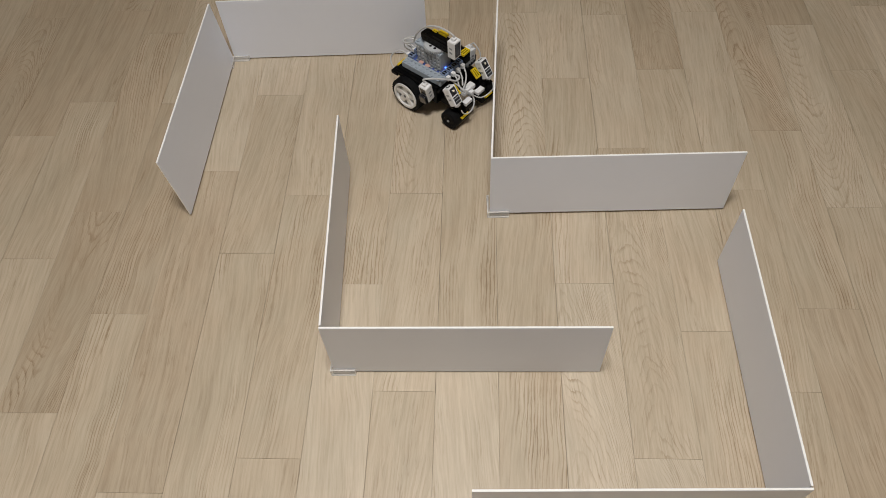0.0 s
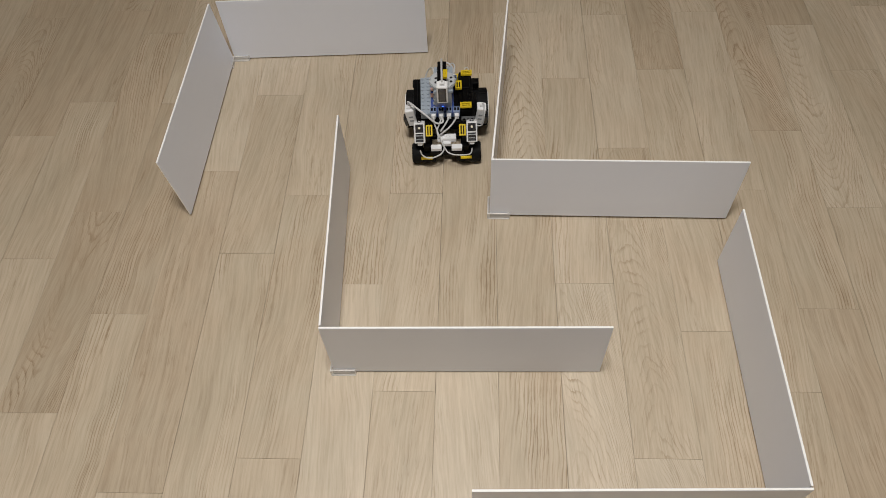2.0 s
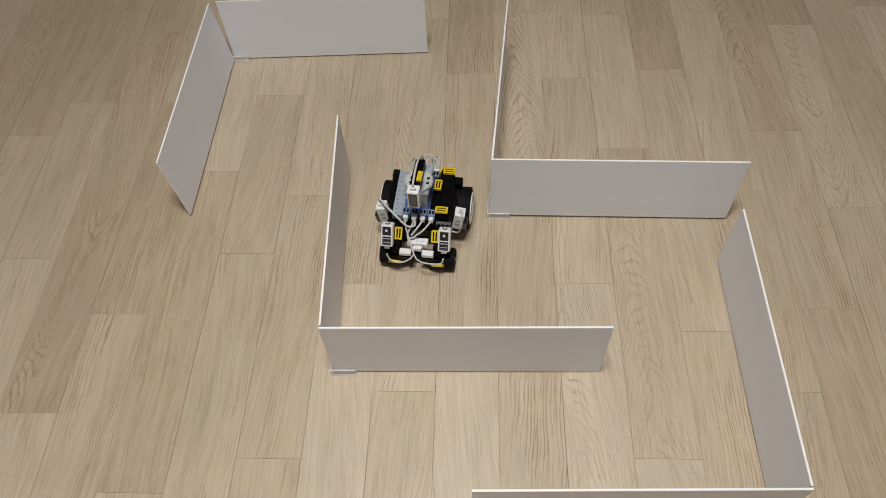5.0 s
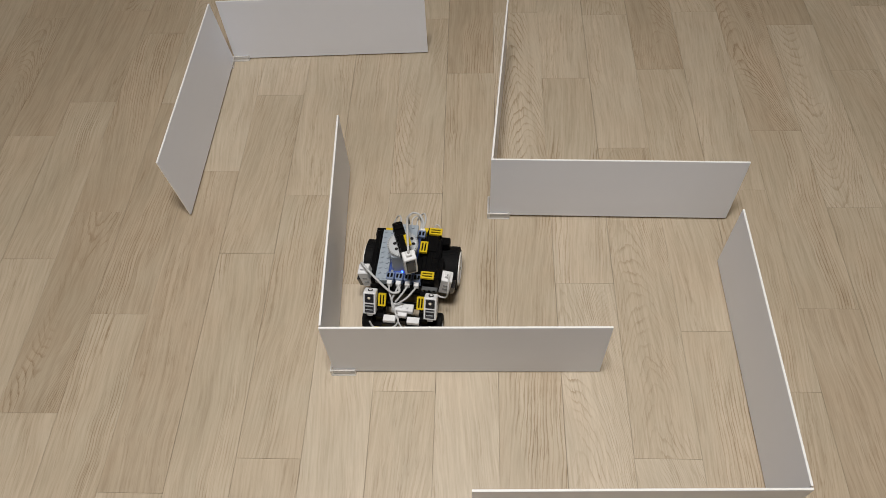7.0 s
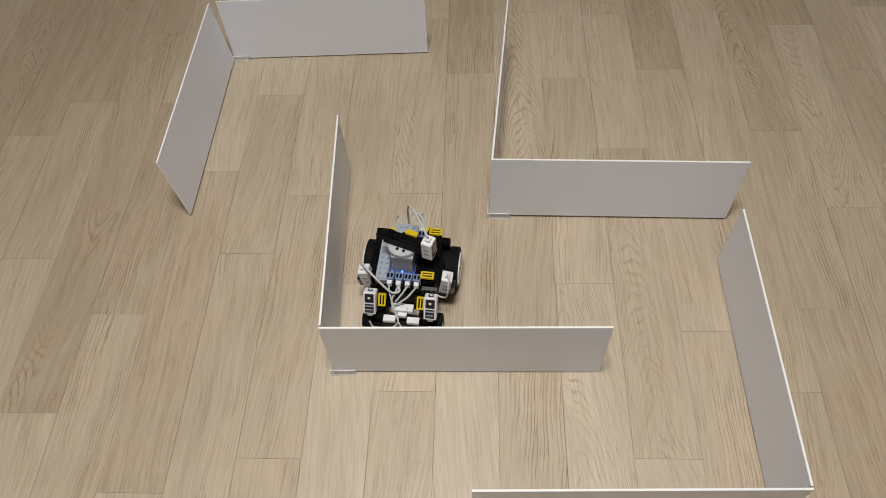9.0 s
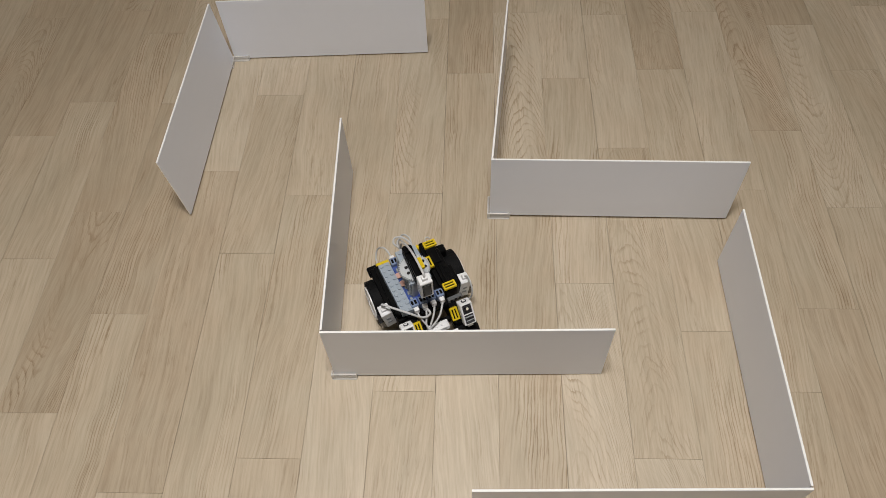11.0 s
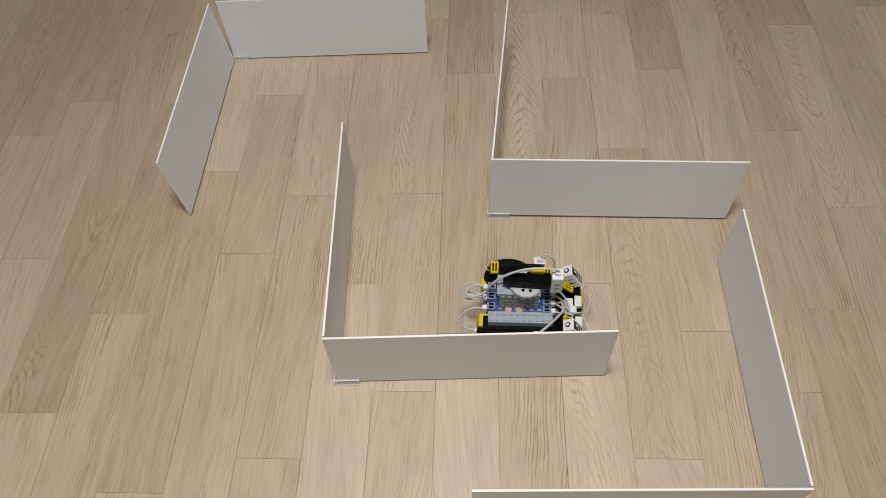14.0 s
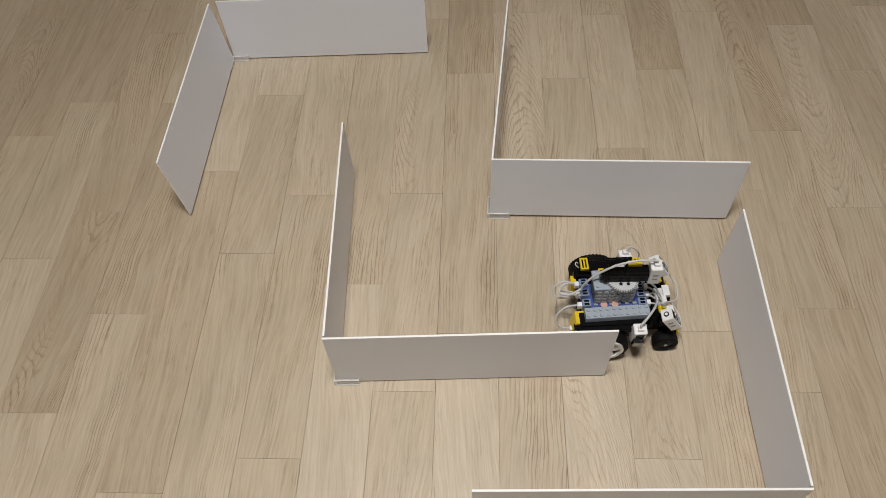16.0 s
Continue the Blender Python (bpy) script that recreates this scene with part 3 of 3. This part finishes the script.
    return r, head, wheels, slack


robot, head, wheels, slack = build_robot()


# ---- floor boards ----
PLANK, X0 = 0.080, 0.0272
# by row of boards: the butt joints, and the cut of the boards below, between and above them
JOINTS = {-11: (0.211, 0.711, 1.116), -10: (0.317, 0.817), -9: (0.576, 0.894, 1.134), -8: (0.341, 0.661, 1.068), -7: (0.485,), -6: (0.243, 0.741), -5: (0.086, 0.586, 0.907),
          -4: (0.287, 0.693), -3: (0.035, 0.535), -2: (0.376, 0.696), -1: (0.459, 0.957), 0: (0.21, 0.71), 1: (0.038, 0.538, 0.943), 2: (0.294, 0.786),
          3: (0.465, 0.963), 4: (0.381, 0.702, 1.111), 5: (0.0, 0.5, 0.821), 6: (0.169, 0.669, 1.073), 7: (0.552, 0.957)}
CUTS = {-11: "tn mn tc tn", -10: "mn mn ts", -9: "mn ms tn tk ts", -8: "mn tk ts tn", -7: "ms ts", -6: "mn tn ps", -5: "mn ms mn pn",
        -4: "mn ms mn", -3: "pn pn ms", -2: "mn pn pc", -1: "pn ms ts", 0: "mn ms pk", 1: "mn pc ps pn", 2: "pc mc pn",
        3: "ms mn tk", 4: "mn ms pn mn", 5: "mn tn ms tk", 6: "mn ms pc tn", 7: "mn mc mn"}


def plank_verts(w, l):
    """A board with eased long edges and ends, its middle at the origin."""
    a, b, e = w / 2 - 0.00013, l / 2 - 0.00010, 0.0002
    out = []
    for z, d in ((-0.008, 0.0), (-e, 0.0), (0.0, e)):
        out += [(-a + d, -b + d, z), (a - d, -b + d, z), (a - d, b - d, z), (-a + d, b - d, z)]
    return out


PLANK_FACES = [(8, 9, 10, 11)] + [(r + i, r + (i + 1) % 4, r + 4 + (i + 1) % 4, r + 4 + i) for r in (0, 4) for i in range(4)]


def lay_floor():
    rng = random.Random(5)
    steps = (0.32, 0.405, 0.5)
    kinds = ("pn", "mn", "ms", "tn", "mc")
    near, far, cache = [], [], {}
    c0, c1 = math.floor((RX0 - X0) / PLANK), math.ceil((RX1 - X0) / PLANK)
    for c in range(c0, c1):
        known = JOINTS.get(c, (rng.uniform(0.3, 0.8),))
        cuts, named = list(known), CUTS.get(c, "").split()
        while cuts[-1] < RY1:
            cuts.append(cuts[-1] + rng.choice(steps))
        while cuts[0] > RY0:
            cuts.insert(0, cuts[0] - rng.choice(steps))
        for a, b in zip(cuts, cuts[1:]):
            a, b = max(a, RY0), min(b, RY1)
            x = X0 + (c + 0.5) * PLANK
            x = min(max(x, RX0 + PLANK / 2), RX1 - PLANK / 2)
            if b - a < 0.02:
                continue
            spot = sum(1 for at in known if at < (a + b) / 2)
            first = a in known or b in known
            kind = named[spot] if named and first else rng.choice(kinds)
            seen = -1.15 < x < 1.15 and b > 0.0 and a < 1.75
            (near if seen else far).append((x, (a + b) / 2, round(b - a, 3), kind))
    base = bpy.data.objects["floor"]
    for x, y, l, kind in near[:300]:
        if (l, kind) not in cache:
            me = bpy.data.meshes.new("plank")
            me.from_pydata(plank_verts(PLANK, l), [], PLANK_FACES)
            me.materials.append(OAK[kind])
            cache[l, kind] = me
        ob = new("plank", cache[l, kind])
        ob.parent = base
        ob.matrix_basis = pose(x + rng.uniform(-0.00009, 0.00009), y, rng.uniform(-0.00008, 0.00008))
    verts, faces = [], []
    for x, y, l, kind in far + near[300:]:
        n = len(verts)
        verts += [(vx + x, vy + y, vz) for vx, vy, vz in plank_verts(PLANK, l)]
        faces += [tuple(i + n for i in f) for f in PLANK_FACES]
    me = bpy.data.meshes.new("outer_planks")
    me.from_pydata(verts, [], faces)
    me.materials.append(OAK["mn"])
    ob = new("outer_planks", me)
    ob.parent = base
    tagged(ob, "light oak planks towards the room's edges", kind="stuff")


lay_floor()


# ---- what moves ----
DRIVE = [(0.00, -0.0734, 0.9180, -38.8), (0.50, -0.0596, 0.9038, -58.5), (1.00, -0.0530, 0.8809, -76.5), (1.50, -0.0522, 0.8709, -85.2),
         (2.00, -0.0502, 0.8403, -88.2), (2.50, -0.0523, 0.8082, -92.6), (3.00, -0.0550, 0.7755, -96.4), (3.50, -0.0599, 0.7426, -96.5),
         (4.00, -0.0649, 0.7085, -96.8), (4.20, -0.0679, 0.6935, -96.6), (4.80, -0.0731, 0.6588, -96.4), (5.40, -0.0782, 0.6240, -96.2),
         (6.00, -0.0833, 0.5902, -96.0), (6.50, -0.0876, 0.5612, -95.8), (6.85, -0.0900, 0.5433, -95.9), (7.00, -0.0900, 0.5433, -95.9),
         (9.50, -0.0900, 0.5433, -95.9), (10.00, -0.0894, 0.5403, -93.7), (10.40, -0.0866, 0.5290, -84.1), (10.80, -0.0829, 0.5166, -71.4),
         (11.30, -0.0774, 0.4979, -52.1), (11.50, -0.0725, 0.4942, -43.5), (12.00, -0.0587, 0.4852, -27.7), (12.50, -0.0419, 0.4815, -11.8),
         (13.00, -0.0226, 0.4777, -10.2), (13.50, 0.0112, 0.4757, -8.4), (14.00, 0.0454, 0.4753, -2.5), (14.50, 0.0795, 0.4769, 2.1),
         (15.00, 0.1133, 0.4798, 5.4), (15.50, 0.1398, 0.4814, 5.4), (16.00, 0.1620, 0.4836, 3.5)]


def motions():
    walk(robot, [(t, pose(x, y, 0, 0, 0, a)) for t, x, y, a in DRIVE])
    walk(wall_right, [(0.0, pose(0.0176, 0.6549, 0, 0, 0, 1.7)), (0.25, pose(0.0177, 0.6541, 0, 0, 0, 0.9)), (0.5, pose(0.0179, 0.6531, 0, 0, 0, -0.3)),
                      (0.9, pose(0.0180, 0.6527, 0, 0, 0, -0.95)), (1.2, pose(0.0180, 0.6527, 0, 0, 0, -0.95)), (16.0, pose(0.0180, 0.6527, 0, 0, 0, -0.95))])
    a, b = pose(-0.1845, 0.4012, 0, 0, 0, 0.6), pose(-0.1785, 0.3872, 0, 0, 0, 2.2)
    walk(wall_mid, [(0.0, a), (10.5, a), (11.0, pose(-0.1825, 0.3955, 0, 0, 0, 1.1)), (11.3, pose(-0.1803, 0.3902, 0, 0, 0, 1.9)), (11.5, b), (16.0, b)])
    side = wall_mid_side.matrix_basis.copy()
    # the corner gives a little as the front board is pushed
    bent = Matrix.Translation(side.translation) @ pose(0, 0, 0, 0, 0, -2.0) @ side.to_quaternion().to_matrix().to_4x4()
    walk(wall_mid_side, [(0.0, side), (10.5, side), (11.5, bent), (16.0, bent)])
    h = head.matrix_basis.copy()
    turns = ((0.0, -1), (6.9, -1), (7.0, 23), (7.1, 54), (7.2, 75), (7.4, 74), (9.1, 74), (9.2, 49), (9.3, 24), (9.4, -2), (9.6, -2), (16.0, -2))
    walk(head, [(t, h @ pose(0, 0, 0, 0, 0, a)) for t, a in turns])
    # the slack lead follows the plug on the head
    rear, first, second = Vector((-0.034, -0.004, 0.086)), [], []
    for t, a in turns:
        plug = h @ pose(0, 0, 0, 0, 0, a) @ Vector((0.0356, 0.001, 0.036))
        way = plug - rear
        d, l1, l2 = way.length, SLACK[0] / 1000, SLACK[1] / 1000
        along = (d * d + l1 * l1 - l2 * l2) / (2 * d)
        up = (Vector((0, 0, 1)) - way * (way.z / d / d)).normalized()
        knee = rear + way * (along / d) + up * math.sqrt(max(0.0, l1 * l1 - along * along))
        for rows, p, q in ((first, rear, knee), (second, knee, plug)):
            e = q - p
            rows.append((t, pose(*p, 0, -math.degrees(math.atan2(e.z, math.hypot(e.x, e.y))), math.degrees(math.atan2(e.y, e.x)))))
    walk(slack[0], first)
    walk(slack[1], second)
    # wheels roll with the way that each side covers
    for wheel, y, r in zip(wheels, (0.052, -0.049, 0.0445, -0.0445), (0.0296, 0.0296, 0.016, 0.016)):
        m, turn, rows = wheel.matrix_basis.copy(), 0.0, []
        for i, (t, x, yy, a) in enumerate(DRIVE):
            if i:
                _, px, py, pa = DRIVE[i - 1]
                mid = radians((a + pa) / 2)
                way = (x - px) * math.cos(mid) + (yy - py) * math.sin(mid) - radians(a - pa) * y
                turn += way / r
                half = (DRIVE[i - 1][0] + t) / 2
                rows.append((half, m @ pose(0, 0, 0, 0, math.degrees(turn - way / r / 2), 0)))
            rows.append((t, m @ pose(0, 0, 0, 0, math.degrees(turn), 0)))
        walk(wheel, rows)


motions()
